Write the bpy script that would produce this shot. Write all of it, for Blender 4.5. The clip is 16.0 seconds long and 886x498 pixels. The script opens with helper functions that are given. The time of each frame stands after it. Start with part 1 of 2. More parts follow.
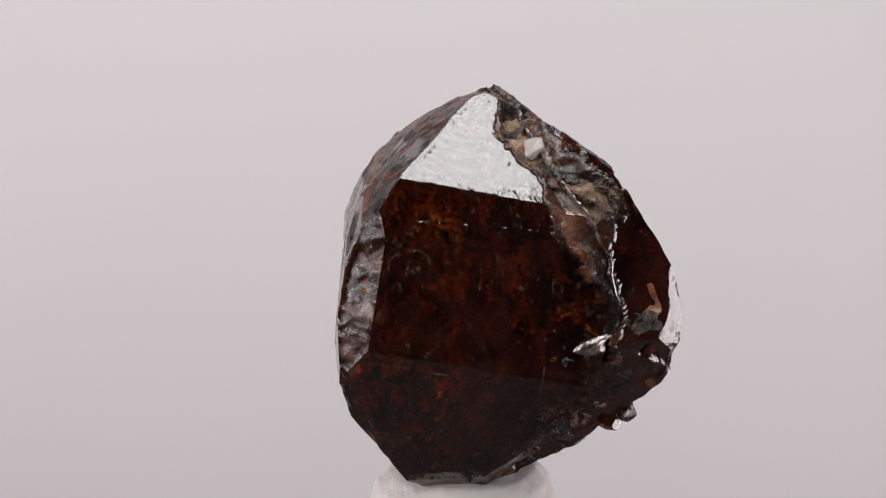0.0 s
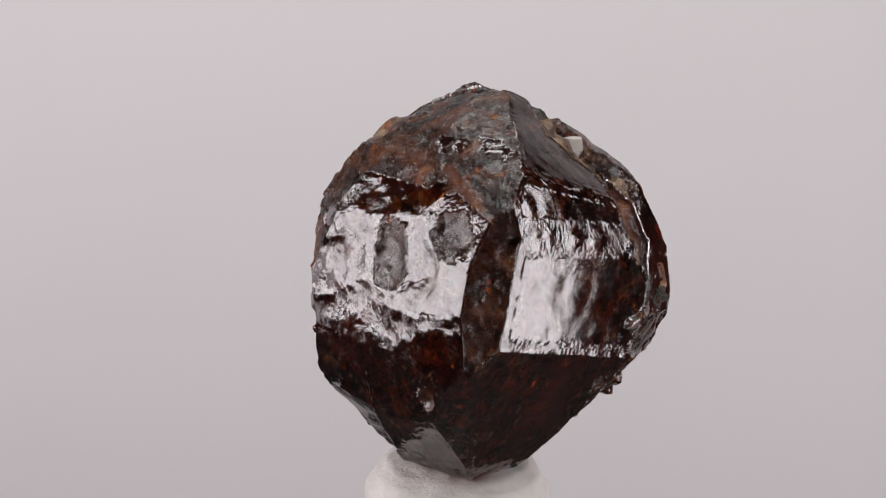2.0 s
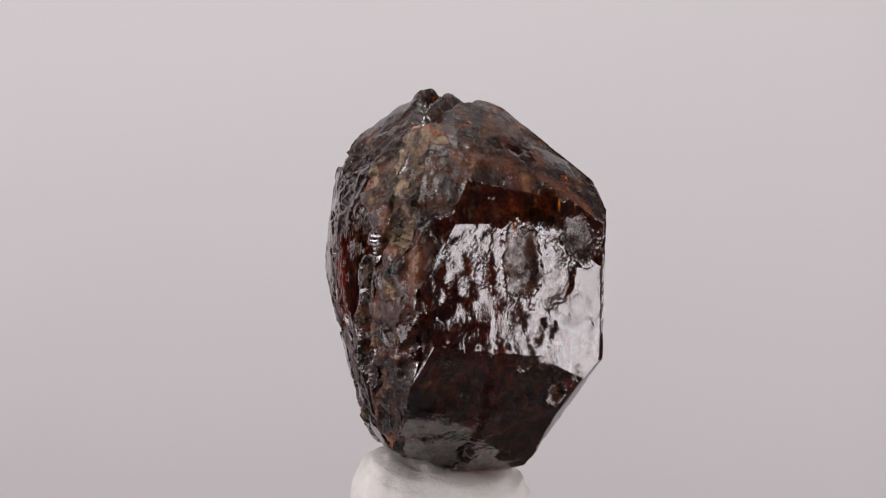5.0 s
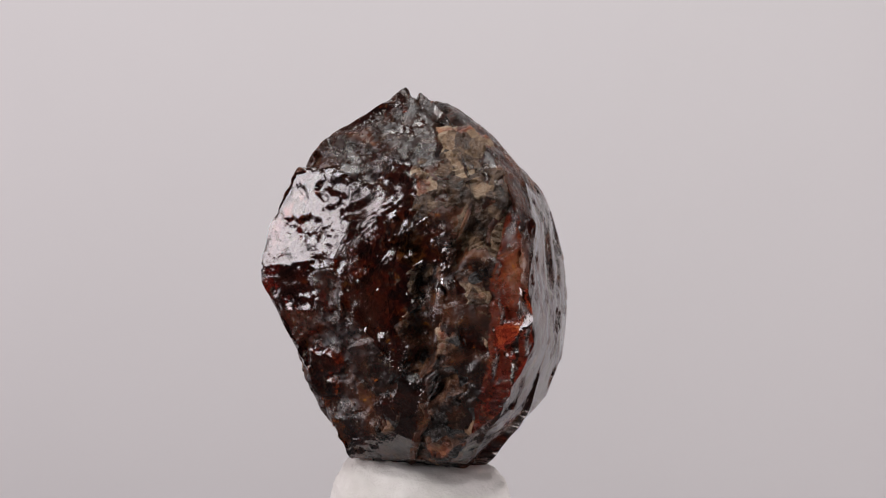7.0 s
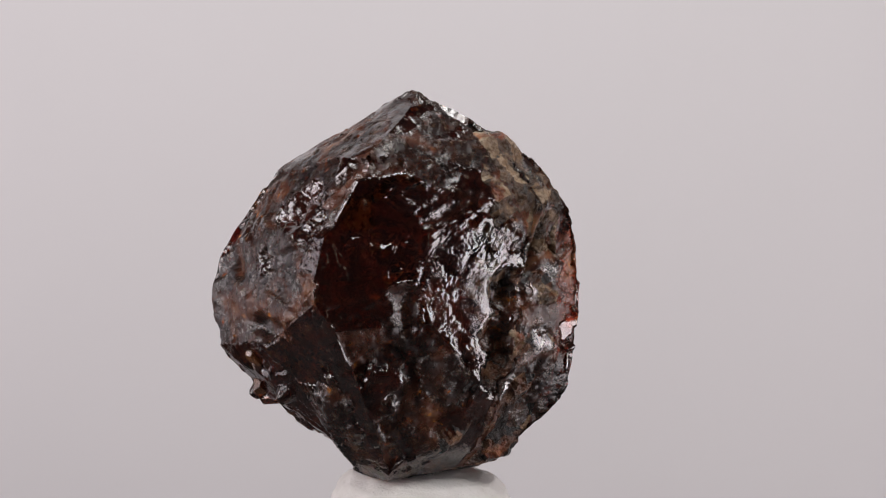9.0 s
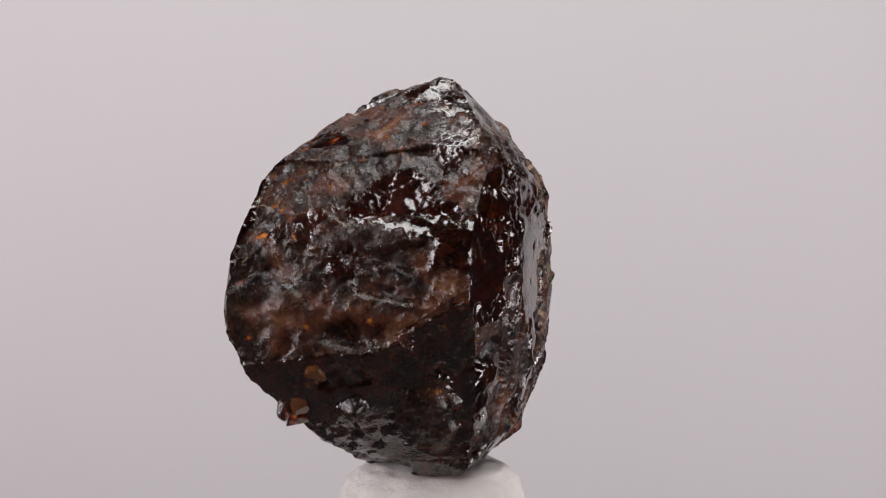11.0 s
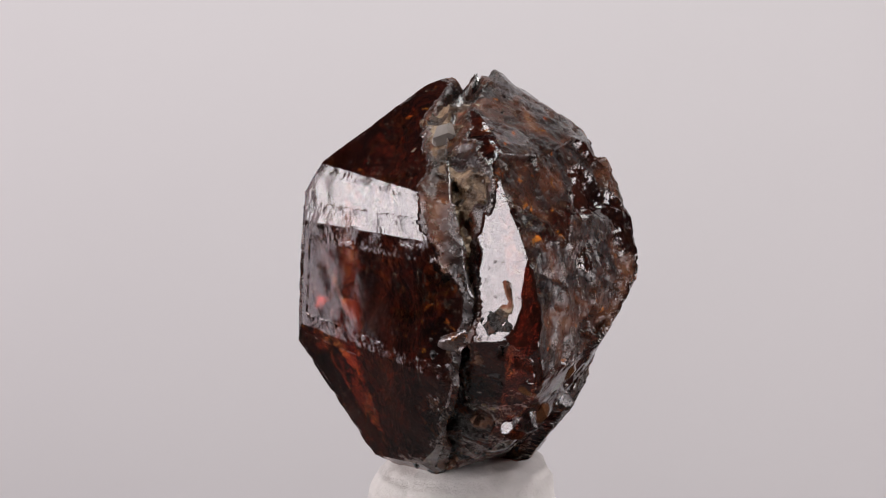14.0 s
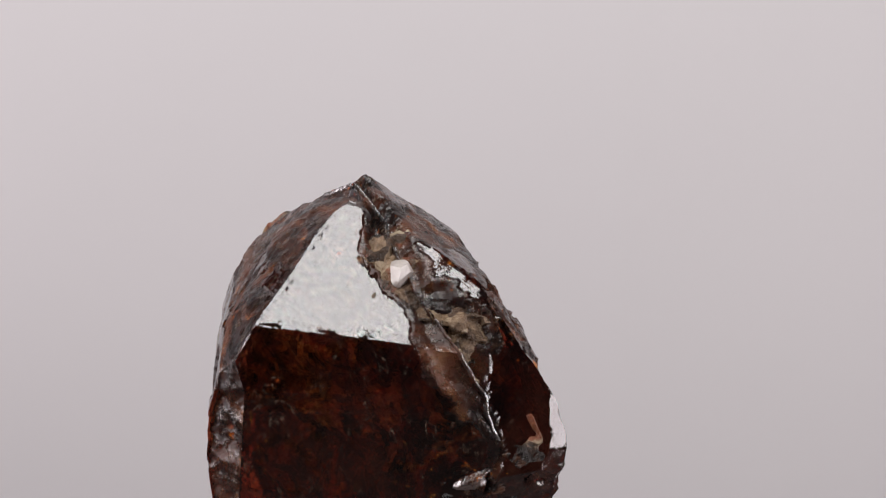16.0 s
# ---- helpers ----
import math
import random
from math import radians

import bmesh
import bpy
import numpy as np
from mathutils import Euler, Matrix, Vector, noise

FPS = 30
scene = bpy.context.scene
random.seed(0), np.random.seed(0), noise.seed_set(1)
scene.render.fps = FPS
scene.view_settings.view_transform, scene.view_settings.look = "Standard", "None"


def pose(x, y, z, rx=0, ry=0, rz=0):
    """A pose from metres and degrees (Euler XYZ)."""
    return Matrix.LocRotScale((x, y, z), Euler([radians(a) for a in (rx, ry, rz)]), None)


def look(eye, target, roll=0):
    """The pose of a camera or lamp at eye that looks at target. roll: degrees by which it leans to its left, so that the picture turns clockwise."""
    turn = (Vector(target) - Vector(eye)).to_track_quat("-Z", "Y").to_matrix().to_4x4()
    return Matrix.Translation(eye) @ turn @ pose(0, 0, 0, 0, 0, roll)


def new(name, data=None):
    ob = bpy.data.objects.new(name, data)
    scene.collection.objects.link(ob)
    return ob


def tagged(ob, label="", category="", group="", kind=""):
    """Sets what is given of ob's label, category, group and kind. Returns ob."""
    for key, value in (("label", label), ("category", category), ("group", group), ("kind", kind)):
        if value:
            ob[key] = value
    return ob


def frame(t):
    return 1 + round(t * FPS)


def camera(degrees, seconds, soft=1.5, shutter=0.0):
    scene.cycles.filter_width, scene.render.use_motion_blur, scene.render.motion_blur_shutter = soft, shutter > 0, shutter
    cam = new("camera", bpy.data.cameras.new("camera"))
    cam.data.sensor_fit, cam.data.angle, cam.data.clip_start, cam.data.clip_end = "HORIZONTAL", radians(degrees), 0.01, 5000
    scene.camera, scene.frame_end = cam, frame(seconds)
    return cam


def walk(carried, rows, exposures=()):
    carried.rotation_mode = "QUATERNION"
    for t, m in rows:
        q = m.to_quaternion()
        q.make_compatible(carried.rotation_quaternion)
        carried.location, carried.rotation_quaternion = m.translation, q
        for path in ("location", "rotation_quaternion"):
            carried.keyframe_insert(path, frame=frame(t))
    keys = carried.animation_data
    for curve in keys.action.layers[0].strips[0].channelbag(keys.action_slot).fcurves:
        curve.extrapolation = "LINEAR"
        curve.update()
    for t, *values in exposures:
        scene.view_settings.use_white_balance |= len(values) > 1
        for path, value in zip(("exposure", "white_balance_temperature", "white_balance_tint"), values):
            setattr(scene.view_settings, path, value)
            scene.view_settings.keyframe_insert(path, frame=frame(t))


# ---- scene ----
# ------------------------------------------------------------------ camera
LENS = 44.94
# turntable: seconds, degrees turned
TURNS = [(0, 0.79), (0.5, 11.72), (1, 22.66), (1.5, 33.90), (2, 45.08), (2.5, 56.26), (3, 67.83), (3.5, 79.25), (4, 90.93), (5.25, 119.50), (6.5, 147.88), (7, 159.26), (7.5, 170.55), (8, 181.92), (8.5, 193.39), (9.75, 221.89), (11, 250.31), (11.5, 261.47), (12, 272.98), (12.5, 284.31), (13, 295.74), (13.5, 307.18), (14, 318.33), (14.5, 329.43), (15, 340.80), (15.5, 352.17), (16, 363.54)]
MM = 0.001
BASE = 0.25                   # height of the turntable axis' zero over the table top
cam = camera(LENS, 16.0, soft=1.1)
# seconds, pan, tilt of the tripod head
HEAD = [(0, -0.01, -4.56), (0.5, -0.28, -4.58), (1, -0.33, -4.64), (1.5, -0.23, -4.68), (2, -0.24, -4.77), (2.5, -0.19, -4.71), (3, -0.05, -4.62), (3.5, -0.1, -4.46), (4, 0.03, -4.4), (6.5, -0.23, -4.41), (7, -0.23, -4.34), (7.5, -0.33, -4.42), (8, -0.28, -4.34), (8.5, -0.06, -4.01), (11, 0.15, -4.71), (11.5, 0.26, -4.56), (12, 0.34, -4.52), (12.5, 0.46, -4.52), (13, 0.24, -4.61), (13.5, 0.4, -4.8), (14, 0.5, -5.19)]
# seconds, pan, tilt, roll, place in millimetres: the camera is lifted off at the end
LIFT = [(14.5, 0.56, -5.05, 1.35, 0.00, -89.85, 25.60), (15.0, 1.52, -4.43, 1.12, 2.87, -88.80, 27.06),
        (15.2, 1.69, -6.16, 0.30, 6.64, -85.80, 31.20), (15.3, 2.30, -8.00, -0.10, 8.80, -85.90, 35.00),
        (15.5, 2.00, -8.60, -1.20, 10.30, -84.80, 40.70), (15.8, 3.70, -12.77, -2.20, 15.40, -82.60, 47.50),
        (16.0, 3.05, -14.83, -2.40, 13.60, -80.20, 48.06)]


def stand(pan, tilt, roll, x, y, z):
    return pose(x * MM, y * MM, BASE + z * MM, 0, 0, pan) @ pose(0, 0, 0, 90 + tilt) @ pose(0, 0, 0, 0, 0, roll)


walk(cam, [(t, stand(p, e, 1.055, -0.378, -90, 26.092)) for t, p, e in HEAD] + [(r[0], stand(*r[1:])) for r in LIFT],
     [(0.0, 0.0), (1.5, 0.0), (2.5, -0.24), (3.5, -0.12), (8.5, -0.1), (12.5, -0.12), (13.5, -0.03), (14.5, 0.0), (16.0, 0.0)])

# ------------------------------------------------------------------ light
world = bpy.data.worlds.new("room_air")
scene.world = world
world.use_nodes = True
world.node_tree.nodes["Background"].inputs["Color"].default_value = (0.9, 0.93, 1.0, 1)
world.node_tree.nodes["Background"].inputs["Strength"].default_value = 0.05


def soft_lamp(name, azimuth, height, distance, width, tall, power, colour):
    """A soft lamp box; azimuth in degrees to the camera's right, as seen from the specimen."""
    data = bpy.data.lights.new(name, "AREA")
    data.shape, data.size, data.size_y, data.energy, data.color = "RECTANGLE", width, tall, power, colour
    ob = new(name, data)
    a = radians(azimuth)
    eye = Vector((math.sin(a) * distance, -math.cos(a) * distance, BASE + 0.013 + height))
    ob.matrix_world = look(eye, (0, 0, BASE + 0.013))
    return ob


soft_lamp("lamp_left", -69, 0.092, 0.42, 0.34, 0.23, 1.56, (1.0, 0.915, 0.945))
# area light standing in for an unseen, dimmer bright surface at the left rear
soft_lamp("dim_source_left_rear", -105, -0.03, 0.42, 0.20, 0.26, 0.26, (1.0, 0.88, 0.95))
soft_lamp("lamp_right", 77, -0.045, 0.42, 0.28, 0.28, 1.46, (1.0, 0.915, 0.945))
soft_lamp("lamp_top", 8, 0.42, 0.09, 0.23, 0.43, 1.95, (1.0, 0.975, 0.97))


# ------------------------------------------------------------------ materials
class Nodes:
    """Short hand for a node material."""

    def __init__(self, name):
        self.mat = bpy.data.materials.new(name)
        self.mat.use_nodes = True
        self.tree = self.mat.node_tree
        self.bsdf = self.tree.nodes["Principled BSDF"]
        self.out = self.tree.nodes["Material Output"]
        self.coord = self.tree.nodes.new("ShaderNodeTexCoord").outputs["Object"]

    def add(self, kind, **values):
        node = self.tree.nodes.new(kind)
        for key, value in values.items():
            socket = node.inputs[key]
            if isinstance(value, bpy.types.NodeSocket):
                self.tree.links.new(value, socket)
            else:
                socket.default_value = value
        return node

    def link(self, a, b):
        self.tree.links.new(a, b)

    def noise(self, scale, detail=4.0, rough=0.6, distortion=0.0, vector=None):
        return self.add("ShaderNodeTexNoise", Vector=vector or self.coord, Scale=scale, Detail=detail, Roughness=rough, Distortion=distortion)

    def ramp(self, fac, stops):
        node = self.add("ShaderNodeValToRGB", Fac=fac)
        node.color_ramp.elements[0].position, node.color_ramp.elements[0].color = stops[0][0], (*stops[0][1], 1)
        node.color_ramp.elements[1].position, node.color_ramp.elements[1].color = stops[-1][0], (*stops[-1][1], 1)
        for place, colour in stops[1:-1]:
            node.color_ramp.elements.new(place).color = (*colour, 1)
        return node.outputs["Color"]

    def grey(self, fac, a, b, low=0.0, high=1.0):
        node = self.add("ShaderNodeMapRange", Value=fac)
        node.inputs[1].default_value, node.inputs[2].default_value = a, b
        node.inputs[3].default_value, node.inputs[4].default_value = low, high
        return node.outputs[0]

    def mix(self, fac, a, b):
        node = self.tree.nodes.new("ShaderNodeMix")
        node.data_type = "RGBA"
        for socket, value in ((node.inputs[0], fac), (node.inputs[6], a), (node.inputs[7], b)):
            if isinstance(value, bpy.types.NodeSocket):
                self.link(value, socket)
            else:
                socket.default_value = value if not isinstance(value, tuple) else (*value, 1)
        return node.outputs[2]

    def maths(self, what, a, b=0.0):
        node = self.tree.nodes.new("ShaderNodeMath")
        node.operation = what
        for socket, value in zip(node.inputs, (a, b)):
            if isinstance(value, bpy.types.NodeSocket):
                self.link(value, socket)
            else:
                socket.default_value = value
        return node.outputs[0]

    def bump(self, height, strength, distance):
        return self.add("ShaderNodeBump", Height=height, Strength=strength, Distance=distance).outputs["Normal"]


def crystal_material():
    """Dark red-brown, half-clear, glassy crystal; broken places are browner, duller and grained, some spots are clear orange."""
    n = Nodes("dark_red_crystal")
    broken = n.tree.nodes.new("ShaderNodeAttribute")
    broken.attribute_name = "broken"
    broken = broken.outputs["Fac"]
    cloud = n.noise(110, 5, 0.62, 0.8).outputs["Fac"]
    fine = n.noise(1300, 4, 0.72).outputs["Fac"]
    patch = n.noise(230, 4, 0.52, 1.0).outputs["Fac"]
    grit0 = n.noise(3600, 3, 0.7).outputs["Fac"]
    clean = n.ramp(cloud, [(0.32, (0.007, 0.005, 0.005)), (0.50, (0.022, 0.009, 0.008)), (0.62, (0.065, 0.019, 0.013)), (0.78, (0.14, 0.048, 0.025))])
    dull = n.ramp(patch, [(0.36, (0.009, 0.007, 0.007)), (0.49, (0.026, 0.014, 0.011)), (0.61, (0.105, 0.036, 0.018)), (0.76, (0.28, 0.13, 0.06))])
    colour = n.mix(n.grey(broken, 0.1, 0.9), clean, dull)
    colour = n.mix(n.grey(n.maths("MULTIPLY", n.grey(n.maths("ADD", n.maths("MULTIPLY", fine, 0.6), n.maths("MULTIPLY", grit0, 0.4)), 0.55, 0.64), n.grey(broken, 0.0, 1.0, 0.12, 1.0)), 0.0, 1.0, 0.0, 0.35), colour, (0.28, 0.16, 0.10))
    # orange glints of light from inside the crystal, painted on as small specks
    speck = n.noise(700, 5, 0.72, 0.2, vector=n.add("ShaderNodeMapping", Vector=n.coord, Location=(0.9, 0.2, 0.5)).outputs[0]).outputs["Fac"]
    region = n.noise(75, 2, 0.5, vector=n.add("ShaderNodeMapping", Vector=n.coord, Location=(0.15, 0.6, 0.33)).outputs[0]).outputs["Fac"]
    glint = n.maths("MULTIPLY", n.grey(speck, 0.61, 0.70), n.grey(region, 0.40, 0.55))
    long = n.add("ShaderNodeMapping", Vector=n.coord, Scale=(1.0, 1.0, 0.4)).outputs[0]
    wisp = n.noise(240, 5, 0.62, 0.6, vector=long).outputs["Fac"]
    vein = n.grey(n.maths("ABSOLUTE", n.maths("SUBTRACT", wisp, 0.5)), 0.0, 0.006, 1.0, 0.0)
    vein = n.maths("MULTIPLY", vein, n.maths("MULTIPLY", n.grey(fine, 0.46, 0.56), n.grey(cloud, 0.52, 0.62, 1.0, 0.0)))
    colour = n.mix(n.maths("MULTIPLY", vein, 0.7), colour, (0.30, 0.22, 0.16))
    colour = n.mix(glint, colour, n.mix(n.grey(patch, 0.4, 0.6), (0.42, 0.055, 0.008), (0.60, 0.22, 0.03)))
    n.link(colour, n.bsdf.inputs["Base Color"])
    rough = n.maths("ADD", n.grey(patch, 0.35, 0.7, 0.03, 0.10), n.maths("MULTIPLY", broken, n.grey(fine, 0.35, 0.62, 0.42, 0.08)))
    n.link(rough, n.bsdf.inputs["Roughness"])
    n.bsdf.inputs["IOR"].default_value = 1.85
    gloss = n.grey(broken, 0.0, 1.0, 0.5, 0.05)
    n.link(gloss, n.bsdf.inputs["Specular IOR Level"])
    grit = n.noise(4200, 3, 0.7).outputs["Fac"]
    crumb = n.add("ShaderNodeTexVoronoi", Vector=n.coord, Scale=1500.0).outputs["Distance"]
    splinter = n.add("ShaderNodeTexVoronoi", Vector=n.add("ShaderNodeMapping", Vector=n.coord, Scale=(1.0, 1.0, 2.2)).outputs[0], Scale=520.0).outputs["Distance"]
    crumb = n.maths("ADD", crumb, n.maths("MULTIPLY", splinter, 2.2))
    height = n.maths("ADD", n.maths("MULTIPLY", fine, n.grey(broken, 0.0, 1.0, 0.03, 0.8)), n.maths("MULTIPLY", patch, n.grey(broken, 0.0, 1.0, 0.07, 0.5)))
    height = n.maths("ADD", height, n.maths("MULTIPLY", n.maths("ADD", n.maths("MULTIPLY", grit, 0.2), n.maths("MULTIPLY", crumb, 0.25)), n.grey(broken, 0.0, 1.0, 0.03, 0.8)))
    normal = n.bump(height, 0.55, 0.0003)
    n.link(normal, n.bsdf.inputs["Normal"])
    spot = n.noise(210, 5, 0.65, 0.7, vector=n.add("ShaderNodeMapping", Vector=n.coord, Location=(0.3, 0.7, 0.1)).outputs[0]).outputs["Fac"]
    tint = n.ramp(spot, [(0.38, (0.20, 0.010, 0.006)), (0.47, (0.46, 0.036, 0.018)), (0.55, (0.76, 0.12, 0.035)), (0.63, (0.95, 0.42, 0.12))])
    clear = n.add("ShaderNodeBsdfPrincipled", **{"Base Color": tint, "Roughness": 0.06, "IOR": 1.85, "Transmission Weight": 1.0, "Normal": normal})
    n.link(rough, clear.inputs["Roughness"])
    n.link(gloss, clear.inputs["Specular IOR Level"])
    window = n.maths("ADD", n.grey(broken, 0.0, 1.0, 0.70, 0.30), n.grey(spot, 0.50, 0.64, 0.0, 0.35))
    window = n.maths("MULTIPLY", window, n.grey(n.maths("MAXIMUM", glint, vein), 0.0, 1.0, 1.0, 0.3))
    blend = n.add("ShaderNodeMixShader", Fac=window)
    n.link(n.bsdf.outputs[0], blend.inputs[1])
    n.link(clear.outputs[0], blend.inputs[2])
    n.link(blend.outputs[0], n.out.inputs["Surface"])
    return n.mat


def matrix_material():
    """Grey-brown grainy rock in the seam between the crystals."""
    n = Nodes("grey_brown_matrix")
    a = n.noise(620, 6, 0.72, 0.4).outputs["Fac"]
    b = n.noise(2600, 3, 0.7).outputs["Fac"]
    big = n.noise(210, 4, 0.6, 0.9, vector=n.add("ShaderNodeMapping", Vector=n.coord, Location=(0.4, 0.1, 0.8)).outputs[0]).outputs["Fac"]
    cells = n.add("ShaderNodeTexVoronoi", Vector=n.coord, Scale=850.0)
    tone = n.tree.nodes.new("ShaderNodeSeparateColor")
    n.link(cells.outputs["Color"], tone.inputs[0])
    # pale sandy rock in the upper part, dark glassy crystal and clear red-brown patches below
    mixed = n.maths("ADD", n.maths("MULTIPLY", a, 0.72), n.maths("MULTIPLY", tone.outputs[0], 0.28))
    sandy = n.ramp(mixed, [(0.32, (0.012, 0.009, 0.007)), (0.46, (0.085, 0.048, 0.028)), (0.58, (0.26, 0.17, 0.10)), (0.74, (0.52, 0.42, 0.30))])
    dark = n.ramp(mixed, [(0.36, (0.004, 0.003, 0.003)), (0.52, (0.020, 0.012, 0.009)), (0.62, (0.11, 0.042, 0.020)), (0.76, (0.36, 0.22, 0.12))])
    axes = n.add("ShaderNodeSeparateXYZ", Vector=n.coord)
    share = n.maths("ADD", n.grey(axes.outputs[2], 0.008, 0.024, 0.0, 1.0), n.grey(big, 0.35, 0.65, -0.5, 0.5))
    colour = n.mix(n.grey(share, 0.4, 0.6), dark, sandy)
    colour = n.mix(n.maths("MULTIPLY", n.grey(big, 0.57, 0.62), 0.85), colour, n.ramp(a, [(0.35, (0.05, 0.010, 0.005)), (0.55, (0.22, 0.050, 0.015)), (0.72, (0.42, 0.15, 0.05))]))
    n.link(colour, n.bsdf.inputs["Base Color"])
    n.link(n.grey(a, 0.35, 0.65, 0.12, 0.5), n.bsdf.inputs["Roughness"])
    relief = n.maths("ADD", n.maths("ADD", a, n.maths("MULTIPLY", b, 0.6)), n.maths("MULTIPLY", cells.outputs["Distance"], 0.9))
    n.link(n.bump(relief, 0.9, 0.0005), n.bsdf.inputs["Normal"])
    return n.mat


def putty_material():
    n = Nodes("white_putty")
    a = n.noise(220, 5, 0.6).outputs["Fac"]
    b = n.noise(1500, 4, 0.7).outputs["Fac"]
    n.link(n.ramp(a, [(0.3, (0.62, 0.60, 0.56)), (0.7, (0.80, 0.78, 0.75))]), n.bsdf.inputs["Base Color"])
    n.bsdf.inputs["Roughness"].default_value = 0.7
    n.link(n.bump(n.maths("ADD", a, n.maths("MULTIPLY", b, 0.6)), 0.6, 0.0005), n.bsdf.inputs["Normal"])
    return n.mat


def plain_material(name, low, high, scale, rough):
    n = Nodes(name)
    a = n.noise(scale, 4, 0.6).outputs["Fac"]
    n.link(n.ramp(a, [(0.3, low), (0.7, high)]), n.bsdf.inputs["Base Color"])
    n.bsdf.inputs["Roughness"].default_value = rough
    return n.mat


def grain_material(name, low, high, clear):
    n = Nodes(name)
    a = n.noise(900, 4, 0.6).outputs["Fac"]
    n.link(n.ramp(a, [(0.3, low), (0.7, high)]), n.bsdf.inputs["Base Color"])
    n.bsdf.inputs["Roughness"].default_value = 0.22
    n.bsdf.inputs["Transmission Weight"].default_value = clear
    n.bsdf.inputs["IOR"].default_value = 1.6
    n.link(n.bump(a, 0.4, 0.0002), n.bsdf.inputs["Normal"])
    return n.mat


CRYSTAL, MATRIX, PUTTY = crystal_material(), matrix_material(), putty_material()
# white of a small facet's flash, put into the colour
PALE = grain_material("flash_grain", (0.45, 0.40, 0.36), (0.62, 0.57, 0.53), 0.15)
AMBER = grain_material("amber_grain", (0.10, 0.035, 0.014), (0.34, 0.14, 0.05), 0.5)
PAPER = plain_material("grey_white_paper", (0.685, 0.672, 0.675), (0.71, 0.697, 0.70), 3, 0.9)
TABLE = plain_material("dark_table_top", (0.035, 0.032, 0.03), (0.05, 0.046, 0.043), 9, 0.6)
WALL = plain_material("dim_grey_wall", (0.20, 0.19, 0.195), (0.235, 0.225, 0.23), 2, 0.9)
DISC = plain_material("dark_grey_plastic", (0.05, 0.05, 0.05), (0.065, 0.065, 0.065), 30, 0.4)


# ------------------------------------------------------------------ shapes
def part(name, bm, material, parent=None, label="", sharp=0):
    if sharp:
        for f in bm.faces:
            f.smooth = True
        for e in bm.edges:
            e.smooth = len(e.link_faces) == 2 and e.calc_face_angle(0) < radians(sharp)
    mesh = bpy.data.meshes.new(name)
    bm.to_mesh(mesh)
    bm.free()
    mesh.materials.append(material)
    ob = new(name, mesh)
    ob.parent = parent
    return tagged(ob, label=label)


def box(name, x0, x1, y0, y1, z0, z1, material):
    bm = bmesh.new()
    bmesh.ops.create_cube(bm, size=1)
    for v in bm.verts:
        v.co = Vector((x0 + (v.co.x + 0.5) * (x1 - x0), y0 + (v.co.y + 0.5) * (y1 - y0), z0 + (v.co.z + 0.5) * (z1 - z0)))
    return part(name, bm, material)


def towards(azimuth, rise):
    a, e = radians(azimuth), radians(rise)
    return Vector((math.cos(a) * math.cos(e), math.sin(a) * math.cos(e), math.sin(e)))


def facetted(planes, edge):
    """A solid cut out of a block by planes (normal, distance) in millimetres, split into triangles with sides of about edge."""
    bm = bmesh.new()
    bmesh.ops.create_cube(bm, size=90)
    for normal, distance in planes:
        cut = bmesh.ops.bisect_plane(bm, geom=bm.verts[:] + bm.edges[:] + bm.faces[:], dist=1e-4, plane_co=normal * distance, plane_no=normal, clear_outer=True)
        rim = [g for g in cut["geom_cut"] if isinstance(g, bmesh.types.BMEdge)]
        if len(rim) > 2:
            bmesh.ops.contextual_create(bm, geom=rim)
    bmesh.ops.remove_doubles(bm, verts=bm.verts[:], dist=0.02)
    bmesh.ops.triangulate(bm, faces=bm.faces[:])
    for turn in range(9):
        long = [e for e in bm.edges if e.calc_length() > edge * 1.4]
        if not long:
            break
        bmesh.ops.subdivide_edges(bm, edges=long, cuts=1, use_grid_fill=False)
        bmesh.ops.triangulate(bm, faces=[f for f in bm.faces if len(f.verts) > 3], quad_method="SHORT_EDGE")
    bmesh.ops.recalc_face_normals(bm, faces=bm.faces[:])
    return bm


SEAM = Vector((0.8052, 0.5929, 0.0))
SEAM_AT = 1.842

# hollows and knobs: place, half-axes across, up and in millimetres; a negative depth stands out
DENTS = [((11.3, -11.3, 12.9), 1.3, 1.3, 1.8), ((-1.2, 7.6, 12.2), 1.5, 3.6, 1.7), ((-1.7, 7.6, 16.9), 1.3, 2.6, 1.2), ((-3.6, 7.2, 20.5), 0.7, 3.0, 1.0),
         ((7.0, 8.0, 15.5), 1.7, 2.4, 0.45), ((-8.4, -2.8, 19.3), 1.9, 2.9, 0.35), ((-7.7, -8.4, 20.4), 2.0, 2.2, 0.3),
         ((13.8, 0.8, 23.1), 3.6, 2.4, 1.0), ((13.2, 3.6, 22.4), 1.6, 1.5, 0.8), ((17.1, -9.0, 16.0), 2.0, 3.2, 0.5),
         ((15.9, -1.0, 13.5), 4.5, 1.1, 0.9), ((14.4, -8.0, 7.2), 0.8, 0.8, -1.0), ((13.9, -2.6, 7.6), 1.1, 1.0, -1.0),
         ((10.5, 2.2, 6.8), 2.6, 3.6, -0.6), ((-5.9, 6.6, 21.4), 1.9, 2.4, 0.6), ((-3.4, 7.2, 9.2), 2.2, 1.6, 0.6), ((-8.0, -6.4, 7.9), 0.8, 0.9, 0.4),
         ((5.2, 6.9, 26.9), 2.2, 1.8, 0.4), ((9.5, -9.0, 8.9), 2.0, 2.4, 0.4)]


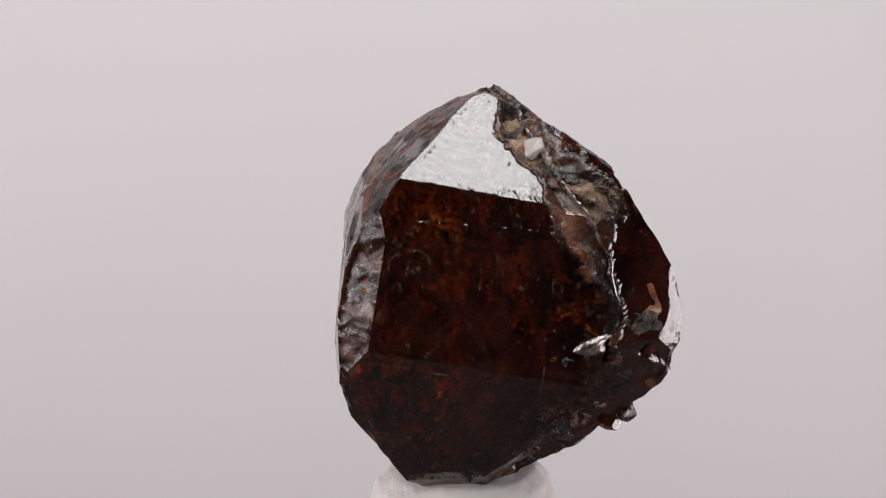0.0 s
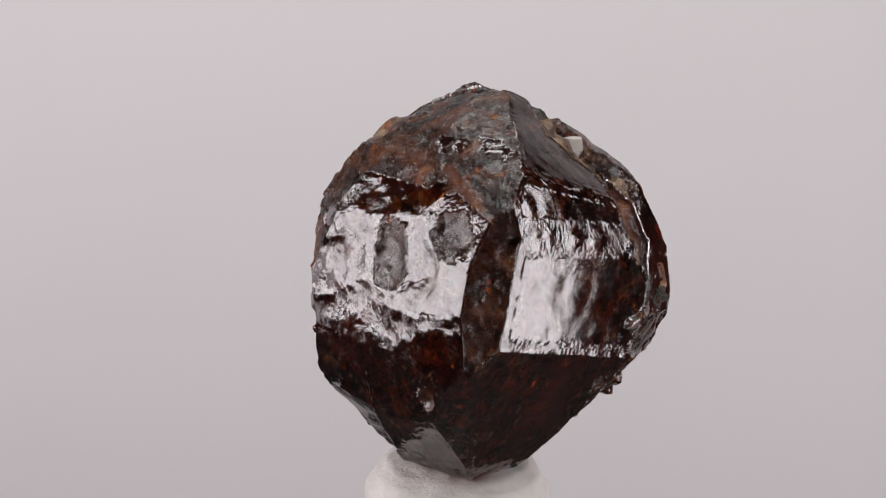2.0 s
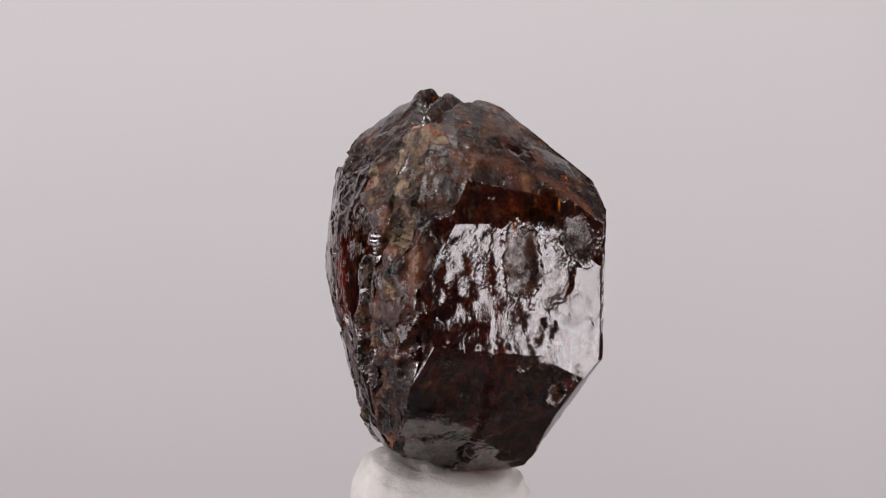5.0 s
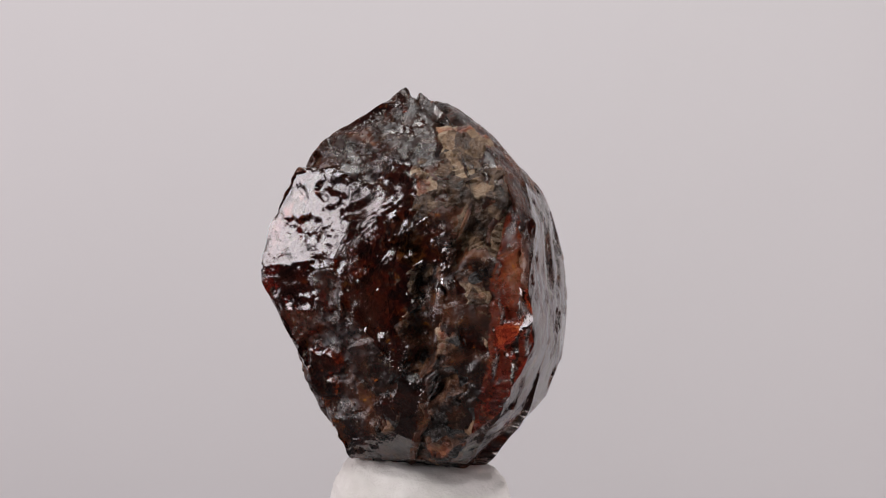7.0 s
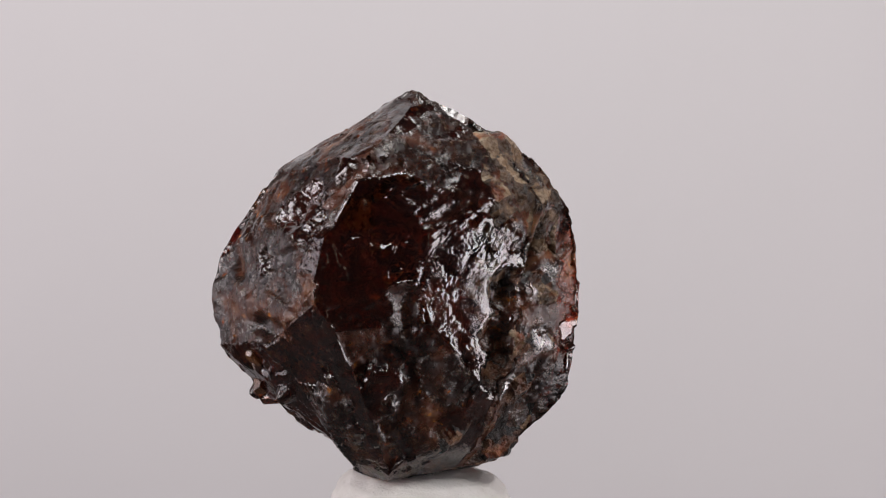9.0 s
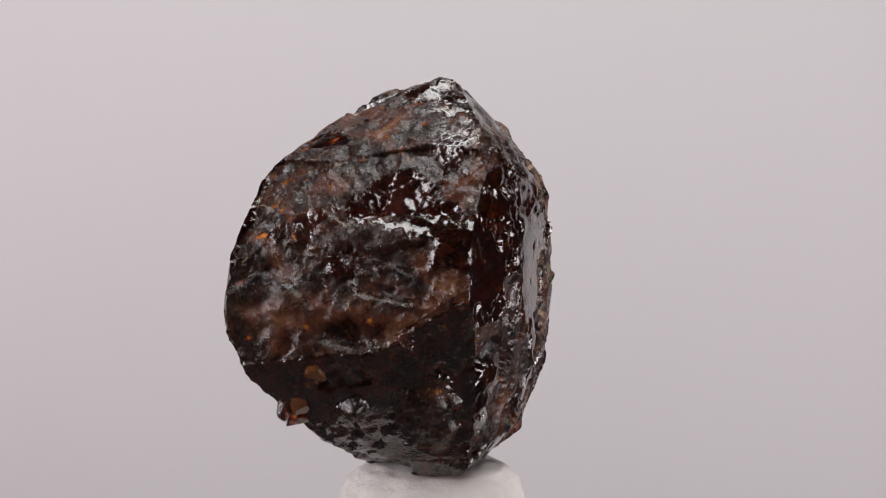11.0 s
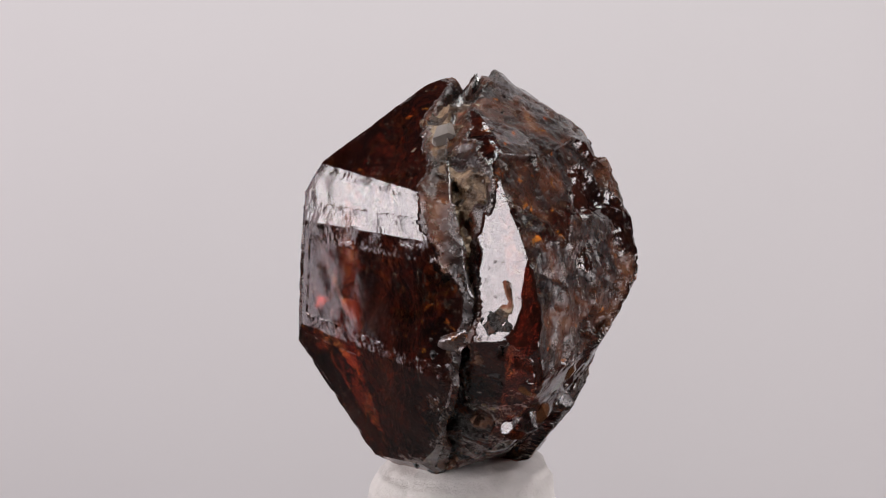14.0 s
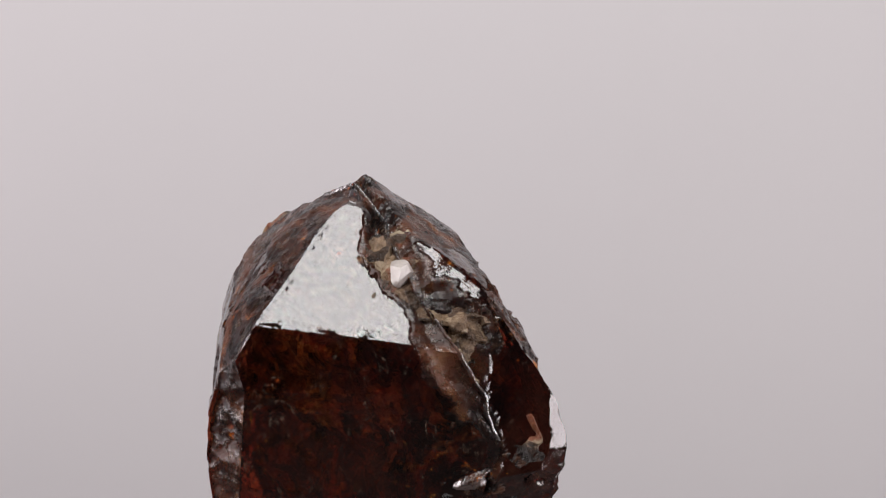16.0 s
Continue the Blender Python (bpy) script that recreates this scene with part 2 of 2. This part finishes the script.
def bend(co):
    """The seam does not run straight: it swings sideways on its way down."""
    s = SEAM.dot(co) - SEAM_AT
    z = co.z
    heights, sways = (-2, 5, 9, 11.5, 15, 21, 26, 33), (-1.0, -1.5, -0.7, 0.2, 0.9, -0.8, -1.7, -1.2)
    sway = float(np.interp(z, heights, sways))
    if co.y > 0:
        sway = float(np.interp(z, (-2, 5, 12, 18, 24, 33), (1.2, 1.5, 0.0, 0.5, -1.8, -1.2)))
    calm = min(1.0, max(0.0, (25 - z) / 4))
    sway = sway / 0.81 + calm * 0.6 * noise.noise(Vector((0.3, co.y * 0.12, z * 0.33))) + calm * 0.3 * noise.noise(Vector((5.3, co.y * 0.3, z * 0.9)))
    return Vector((sway * math.exp(-(s / 5.5) ** 2) * min(1.0, max(0.0, (33.5 - z) / 4)), 0, 0))


def shards(p, size):
    """A height field of tilted splinters, about -1 to 1."""
    distances, points = noise.voronoi(p / size)
    tilt = noise.cell_vector(points[0] * 37.7) * 2 - Vector((1, 1, 1))
    return (p / size - points[0]).dot(tilt) + 0.5 * tilt.z


def plates(p):
    """How far thin plates have come away from a face, in three layers with steep rims: 0 where it is whole, about 1 in the pits."""
    low = 0.0
    for size, level, deep in ((0.20, 0.08, 0.5), (0.46, 0.16, 0.4), (1.1, 0.30, 0.3)):
        field = noise.noise(p * size + Vector((size * 90, 3, 8))) + 0.25 * noise.noise(p * size * 3.1)
        low += deep * min(1.0, max(0.0, (field - level) / 0.07))
    return low + 0.16 * shards(p, 1.3)


def weather(bm, planes, breaks, seed, wear=0.25):
    """Chips the edges and breaks up the faces: breaks gives, plane by plane, the broken share and its depth in millimetres."""
    normals = np.array([n[:] for n, d in planes])
    offsets = np.array([d for n, d in planes])
    shift = Vector((seed * 7.3, seed * 3.1, -seed * 5.7))
    layer = bm.verts.layers.float.new("broken")
    for v in bm.verts:
        gaps = offsets - normals @ np.array(v.co)
        order = np.argsort(gaps)
        near, second = int(np.argmax(gaps < gaps[order[0]] + 0.01)), gaps[order[1]]
        p = v.co + shift
        share, depth = breaks[near]
        field = noise.noise(p * 0.17) + 0.45 * noise.noise(p * 0.5) + 0.2 * noise.noise(p * 1.3)
        amount = min(1.0, max(0.0, (field - 1.1 + 2.2 * share) / 0.10))
        push = -0.012 * noise.noise(p * 0.8)
        rough = 0.0
        if amount > 0:
            if depth < 0.5:
                low = plates(p)
                push -= amount * depth * low
                rough = amount * (0.95 if share >= 0.6 else min(0.5, 0.45 * low))
            else:
                push -= amount * depth * max(-0.15, 0.45 + 0.75 * shards(p, 5.2) + 0.30 * shards(p, 2.2) + 0.16 * shards(p, 1.0))
                rough = amount * 0.95
        # seam between the crystals
        seam = abs(SEAM.dot(v.co) - SEAM_AT)
        wide = 0.15 + 1.5 * (noise.noise(p * 0.19) + 0.4 * noise.noise(p * 0.7) + 0.2 * noise.noise(p * 2)) + 1.5 * min(1.0, max(0.0, (v.co.z - 15) / 6)) * (1 if v.co.y < 0 or v.co.z > 20 else 0.6)
        if v.co.z < 16:
            wide *= 0.45
        if seam < wide and near != len(planes) - 1:
            push -= (0.5 + 0.3 * max(0.0, v.co.z - 29)) * min(1.0, (wide - seam) / 0.8)
            rough = 1.0
        elif seam < wide + 0.5:
            rough = max(rough, 0.85)
        if near == len(planes) - 1:
            rough = 1.0
        for place, across, up, deep in DENTS:
            away = v.co - Vector(place)
            if abs(away.z) > up * 1.5:
                continue
            r = math.sqrt((away.x ** 2 + away.y ** 2) / across ** 2 + (away.z / up) ** 2) + 0.4 * noise.noise(p * 0.6) + 0.15 * noise.noise(p * 2)
            if r < 1:
                push -= deep * min(1.0, (1 - r) / 0.55)
                # the fresh hollow under the summit is glassy
                rough = 0.2 if place[0] > 13 and place[2] > 22 else max(rough, 0.8)
        if second < wear * 2.5:
            chip = max(0.0, noise.noise(p * 0.9) + 0.25 + 0.5 * noise.noise(p * 3.0)) * wear
            push -= chip * max(0.0, 1 - second / (wear * 2.5))
            rough = max(rough, min(0.6, chip * 2))
        v[layer] = rough
        v.co += bend(v.co) + Vector(normals[near]) * push
    for v in bm.verts:
        v.co *= MM


# planes of the two crystals: azimuth, rise, distance in millimetres, depth to which the face is broken up
LEFT_FACES = [
    (-83.8, 41.7, 25.24, 0.00, 0.00),
    (-90.0, 9.5, 15.95, 0.00, 0.00),
    (-90.8, -4.9, 11.00, 0.00, 0.00),
    (-94.4, -27.5, 5.40, 0.00, 0.00),
    (-123.9, 0.6, 13.20, 0.80, 0.51),
    (-152.2, 53.1, 25.42, 0.70, 0.16),
    (-175.9, 3.1, 9.93, 0.36, 0.16),
    (176.9, -34.5, 2.78, 0.30, 0.12),
    (-178.3, 45.1, 22.87, 0.70, 0.16),
    (99.1, 3.2, 8.84, 0.62, 0.60),
    (98.5, -38.8, 2.25, 0.62, 0.60),
    (-175.1, 25.5, 16.88, 0.36, 0.16),
    (-178.6, -16.2, 5.62, 0.36, 0.16),
    (-174.2, 53.9, 24.97, 0.70, 0.16),
    (96.4, -16.1, 4.62, 0.62, 0.60),
    (179.0, -66.3, 0.36, 0.30, 0.12),
    (-174.8, 7.3, 11.00, 0.36, 0.16),
    (162.1, 63.3, 27.57, 0.70, 0.16),
    (106.1, 10.5, 11.76, 0.62, 0.60),
    (-174.0, 30.2, 18.39, 0.70, 0.16),
    (40.8, -82.4, -0.48, 0.30, 0.12),
    (107.1, 41.5, 21.85, 0.62, 0.60),
    (-40.9, 69.0, 31.66, 0.40, 0.20),
    (-60.2, -46.8, 4.85, 0.30, 0.12),
    (102.3, -71.5, -0.65, 0.30, 0.12),
    (-138.4, -33.4, 4.99, 0.30, 0.12),
    (-153.2, 33.6, 21.05, 0.70, 0.16),
    (164.8, 18.1, 15.44, 0.60, 0.40),
    (162.4, 36.7, 20.56, 0.70, 0.16),
    (107.6, 30.8, 18.42, 0.62, 0.60),
    (-175.5, -42.1, 1.83, 0.30, 0.12),
    (100.4, -2.7, 7.32, 0.62, 0.60),
    (-150.6, 69.4, 29.60, 0.70, 0.16),
    (-167.9, 45.1, 22.73, 0.70, 0.16),
    (155.8, 56.0, 25.67, 0.70, 0.16),
    (-89.2, -56.4, 2.78, 0.30, 0.12),
    (-167.4, 17.0, 14.79, 0.36, 0.16),
    (146.0, -42.4, 2.53, 0.30, 0.12),
    (139.0, -78.1, -0.64, 0.30, 0.12),
    (-172.0, -2.7, 8.98, 0.36, 0.16),
    (7.8, -66.7, 1.18, 0.30, 0.12),
    (153.5, -4.1, 9.77, 0.62, 0.60),
]
RIGHT_FACES = [
    (-88.0, 9.0, 14.79, 0.30, 0.12),
    (-63.0, 2.0, 18.25, 0.40, 0.20),
    (31.1, -27.4, 5.82, 0.45, 0.40),
    (13.1, 28.5, 22.51, 0.62, 0.60),
    (93.2, 0.0, 7.62, 0.50, 0.42),
    (-81.6, -28.3, 6.17, 0.45, 0.40),
    (6.1, -70.3, 0.94, 0.45, 0.40),
    (93.8, 43.0, 22.94, 0.65, 0.20),
    (-1.3, 56.5, 29.63, 0.65, 0.20),
    (70.5, -19.6, 4.91, 0.62, 0.60),
    (-46.0, -49.0, 5.27, 0.45, 0.40),
    (-3.3, 22.6, 22.92, 0.62, 0.60),
    (-45.0, 55.0, 30.62, 0.34, 0.14),
    (5.4, -55.6, 2.77, 0.45, 0.40),
    (17.9, 27.4, 22.29, 0.62, 0.60),
    (103.3, 40.4, 21.51, 0.65, 0.20),
    (20.2, -11.2, 11.45, 0.62, 0.60),
    (96.4, -16.1, 4.62, 0.42, 0.45),
    (70.4, 27.5, 20.02, 0.62, 0.60),
    (136.2, 56.5, 26.17, 0.65, 0.20),
    (13.9, -25.9, 7.93, 0.45, 0.40),
    (23.5, 55.2, 29.02, 0.65, 0.20),
    (-60.0, 0.0, 18.58, 0.50, 0.30),
    (-35.0, -20.0, 14.72, 0.50, 0.30),
    (-40.0, 20.0, 25.13, 0.50, 0.30),
    (90.5, 6.5, 10.23, 0.50, 0.42),
    (102.3, -71.5, -0.65, 0.45, 0.40),
    (9.3, 3.4, 15.61, 0.62, 0.60),
    (78.6, -4.8, 7.46, 0.50, 0.42),
    (-82.3, 4.2, 15.10, 0.42, 0.25),
    (-79.5, 45.9, 26.95, 0.34, 0.14),
    (79.2, -13.4, 4.91, 0.62, 0.60),
    (104.4, 17.2, 13.79, 0.50, 0.42),
    (18.7, -40.7, 4.17, 0.45, 0.40),
    (77.0, 5.6, 10.98, 0.50, 0.42),
    (-40.0, 69.4, 31.71, 0.34, 0.14),
    (173.7, 59.8, 26.39, 0.65, 0.20),
    (40.8, -82.4, -0.48, 0.45, 0.40),
    (-76.8, -34.9, 5.30, 0.45, 0.40),
    (88.3, -35.5, 2.31, 0.45, 0.40),
    (-83.9, 29.5, 22.52, 0.42, 0.25),
    (13.8, 50.2, 27.92, 0.65, 0.20),
    (7.3, 24.0, 21.73, 0.62, 0.60),
    (-5.4, -41.3, 6.46, 0.45, 0.40),
    (26.4, -29.8, 5.45, 0.45, 0.40),
    (11.3, 14.0, 18.55, 0.62, 0.60),
    (96.4, 28.6, 18.01, 0.45, 0.30),
    (7.3, 46.8, 27.41, 0.65, 0.20),
]


def mineral_specimen():
    root = new("mineral_specimen")
    tagged(root, "dark red-brown glassy twin crystal with rough grey seam", "mineral")
    left = [(towards(a, e), d + 0.5 * b * c if c > 0.5 else d + 0.2 * b * c) for a, e, d, b, c in LEFT_FACES] + [(SEAM, SEAM_AT + 0.1)]
    right = [(towards(a, e), d + 0.5 * b * c if c > 0.5 else d + 0.2 * b * c) for a, e, d, b, c in RIGHT_FACES] + [(-SEAM, 0.1 - SEAM_AT)]
    bm = facetted(left, 0.25)
    weather(bm, left, [f[3:] for f in LEFT_FACES] + [(0.0, 0.0)], 1, 0.15)
    part("large_crystal", bm, CRYSTAL, root, "dark red crystal with smooth mirror-like faces", 10)
    bm = facetted(right, 0.25)
    weather(bm, right, [f[3:] for f in RIGHT_FACES] + [(0.0, 0.0)], 2, 0.2)
    part("broken_crystal", bm, CRYSTAL, root, "dark brown crystal with broken rough faces", 8)
    seam_faces = [(n, d - 0.22) for n, d in left[:-1] + right[:-1]] + [(SEAM, SEAM_AT + 3.2), (-SEAM, 3.2 - SEAM_AT), (Vector((0, 0, 1)), 29.4)]
    bm = facetted(seam_faces, 0.32)
    grainy(bm, seam_faces)
    part("matrix_seam", bm, MATRIX, root, "grainy grey-brown rock between the crystals")
    # facet piece near the summit; its bright reflection is painted white
    grain(root, right[:-1], "flash_grain", (6.2, -8.1, 26.9), 0.85, 0.9, 5, PALE, "small crystal grain with its white flash painted on")
    grain(root, right[:-1], "amber_grain", (15.3, -10.1, 9.9), 0.55, 0.9, 6, AMBER, "small clear amber grain")
    grain(root, right[:-1], "amber_grain", (14.2, -6.7, 7.6), 0.8, 0.7, 7, AMBER, "small clear amber grain")
    grain(root, right[:-1], "flash_grain", (13.6, -5.4, 11.3), 0.85, 0.8, 8, AMBER, "rounded brown grain with a pale sheen")
    grain(root, right[:-1], "dark_knob", (14.1, -7.8, 5.7), 0.9, 1.0, 9, CRYSTAL, "dark brown glassy knob")
    return root


def grain(root, outer, name, place, size, tall, seed, material, label):
    """A small blocky grain grown on the crystal."""
    rng = random.Random(seed)
    faces = []
    for k in range(14):
        n = Vector((rng.gauss(0, 1), rng.gauss(0, 1), rng.gauss(0, tall))).normalized()
        faces.append((n, size * rng.uniform(0.75, 1.0)))
    bm = facetted(faces, 0.5)
    place = Vector(place)
    gap, normal = min(((d - n.dot(place), n) for n, d in outer), key=lambda g: g[0])
    place += normal * (gap - 0.7 * size)
    layer = bm.verts.layers.float.new("broken")
    for v in bm.verts:
        if v.co.length > size * 1.5:
            v.co *= size * 1.5 / v.co.length
        v.co = (v.co + place) * MM
        v[layer] = 0.3
    part(name, bm, material, root, label)


def grainy(bm, planes):
    normals = np.array([n[:] for n, d in planes])
    offsets = np.array([d for n, d in planes])
    for v in bm.verts:
        gaps = offsets - normals @ np.array(v.co)
        near = int(np.argmax(gaps < gaps.min() + 0.01))
        p = v.co + Vector((31, 17, 5))
        sink = 0.0
        for place, across, up, deep in DENTS:
            away = v.co - Vector(place)
            r = math.sqrt((away.x ** 2 + away.y ** 2) / across ** 2 + (away.z / up) ** 2)
            if r < 1 and deep > 0:
                sink = max(sink, deep * min(1.0, (1 - r) / 0.55))
        v.co += bend(v.co) + Vector(normals[near]) * (-sink + 0.55 * noise.noise(p * 0.42) + 0.30 * shards(p, 1.3) + 0.12 * noise.noise(p * 2.6))
    for v in bm.verts:
        v.co *= MM


def putty_stand():
    """A lump of white putty pressed on a short post."""
    bm = bmesh.new()
    rings, around = 60, 72
    profile = [(0.0, -1.6), (2.7, -1.6), (4.8, -1.7), (6.1, -2.1), (7.1, -2.9), (7.7, -4.2), (8.0, -6.0), (8.1, -9.0), (8.4, -13.0), (9.5, -18.0)]
    rows = []
    for k in range(rings):
        s = k / (rings - 1) * (len(profile) - 1)
        i = min(int(s), len(profile) - 2)
        u = s - i
        r = profile[i][0] * (1 - u) + profile[i + 1][0] * u
        z = profile[i][1] * (1 - u) + profile[i + 1][1] * u
        row = []
        for j in range(around):
            a = 2 * math.pi * j / around
            x, y = r * math.cos(a), r * math.sin(a)
            lift = 0.10 * (0.79 * x + 0.62 * y) * max(0.0, 1 + (z + 1.6) / 12)
            p = Vector((x, y, z))
            lump = 0.4 * noise.noise(p * 0.35) + 0.25 * noise.noise(p * 0.9) + 0.10 * noise.noise(p * 2.3)
            row.append(bm.verts.new(Vector((1.6 + x * (1 + lump * 0.08), -0.7 + y * (1 + lump * 0.08), z + 2.5 + lift + lump * 0.5)) * MM))
        rows.append(row)
    for a, b in zip(rows, rows[1:]):
        for j in range(around):
            bm.faces.new((a[j], b[j], b[(j + 1) % around], a[(j + 1) % around]))
    bm.faces.new(list(reversed(rows[-1])))
    bmesh.ops.remove_doubles(bm, verts=bm.verts[:], dist=1e-6)
    bmesh.ops.recalc_face_normals(bm, faces=bm.faces[:])
    for f in bm.faces:
        f.smooth = True
    ob = part("putty_stand", bm, PUTTY)
    return tagged(ob, "lump of off-white putty under the crystal", "stand")


# ------------------------------------------------------------------ the place
def place():
    top = 0.0
    tagged(box("table_top", -0.9, 0.9, -0.5, 0.6, -0.03, top, TABLE), kind="structure")
    tagged(box("floor", -2, 2, -2, 2, -0.80, -0.75, WALL), kind="structure")
    tagged(box("ceiling", -2, 2, -2, 2, 1.60, 1.65, WALL), kind="structure")
    tagged(box("wall_north", -2, 2, 2, 2.05, -0.75, 1.60, WALL), kind="structure")
    tagged(box("wall_south", -2, 2, -2.05, -2, -0.75, 1.60, WALL), kind="structure")
    tagged(box("wall_east", 2, 2.05, -2, 2, -0.75, 1.60, WALL), kind="structure")
    tagged(box("wall_west", -2.05, -2, -2, 2, -0.75, 1.60, WALL), kind="structure")
    # sheet of paper standing behind the specimen
    bm = bmesh.new()
    line = [(0.30 - 0.02 * math.sin(math.pi * k / 16) ** 2, 0.002 + 0.05 * k) for k in range(17)]
    wide = [-0.28 + 0.056 * k for k in range(11)]
    grid = [[bm.verts.new((x, y, z)) for y, z in line] for x in wide]
    for a, b in zip(grid, grid[1:]):
        for i in range(len(line) - 1):
            bm.faces.new((a[i], b[i], b[i + 1], a[i + 1])).smooth = True
    ob = part("backdrop", bm, PAPER)
    thick = ob.modifiers.new("thickness", "SOLIDIFY")
    thick.thickness, thick.offset = 0.0008, -1
    tagged(ob, "plain pale grey paper backdrop", "backdrop", kind="structure")


def turntable():
    root = new("turntable")
    tagged(root, "dark grey plastic turntable with a thin post under the putty", "turntable")
    bm = bmesh.new()
    bmesh.ops.create_cone(bm, cap_ends=True, segments=96, radius1=0.05, radius2=0.05, depth=0.02, matrix=Matrix.Translation((0, 0, 0.0145)))
    bmesh.ops.bevel(bm, geom=[e for e in bm.edges if abs(e.verts[0].co.z - e.verts[1].co.z) < 1e-6], offset=0.002, segments=2, affect="EDGES")
    part("disc", bm, DISC, root)
    bm = bmesh.new()
    low, high = 0.0245, BASE - 0.0155
    bmesh.ops.create_cone(bm, cap_ends=True, segments=64, radius1=0.008, radius2=0.0085, depth=high - low, matrix=Matrix.Translation((0.00135, -0.0007, (high + low) / 2)))
    part("post", bm, DISC, root)
    return root


place()
SPECIMEN, STAND, TABLE_DISC = mineral_specimen(), putty_stand(), turntable()


# ------------------------------------------------------------------ what moves
def motions():
    for thing in (SPECIMEN, STAND):
        walk(thing, [(t, pose(0, 0, BASE, 0, 0, a)) for t, a in TURNS])
    walk(TABLE_DISC, [(t, pose(0, 0, 0, 0, 0, a)) for t, a in TURNS])


motions()
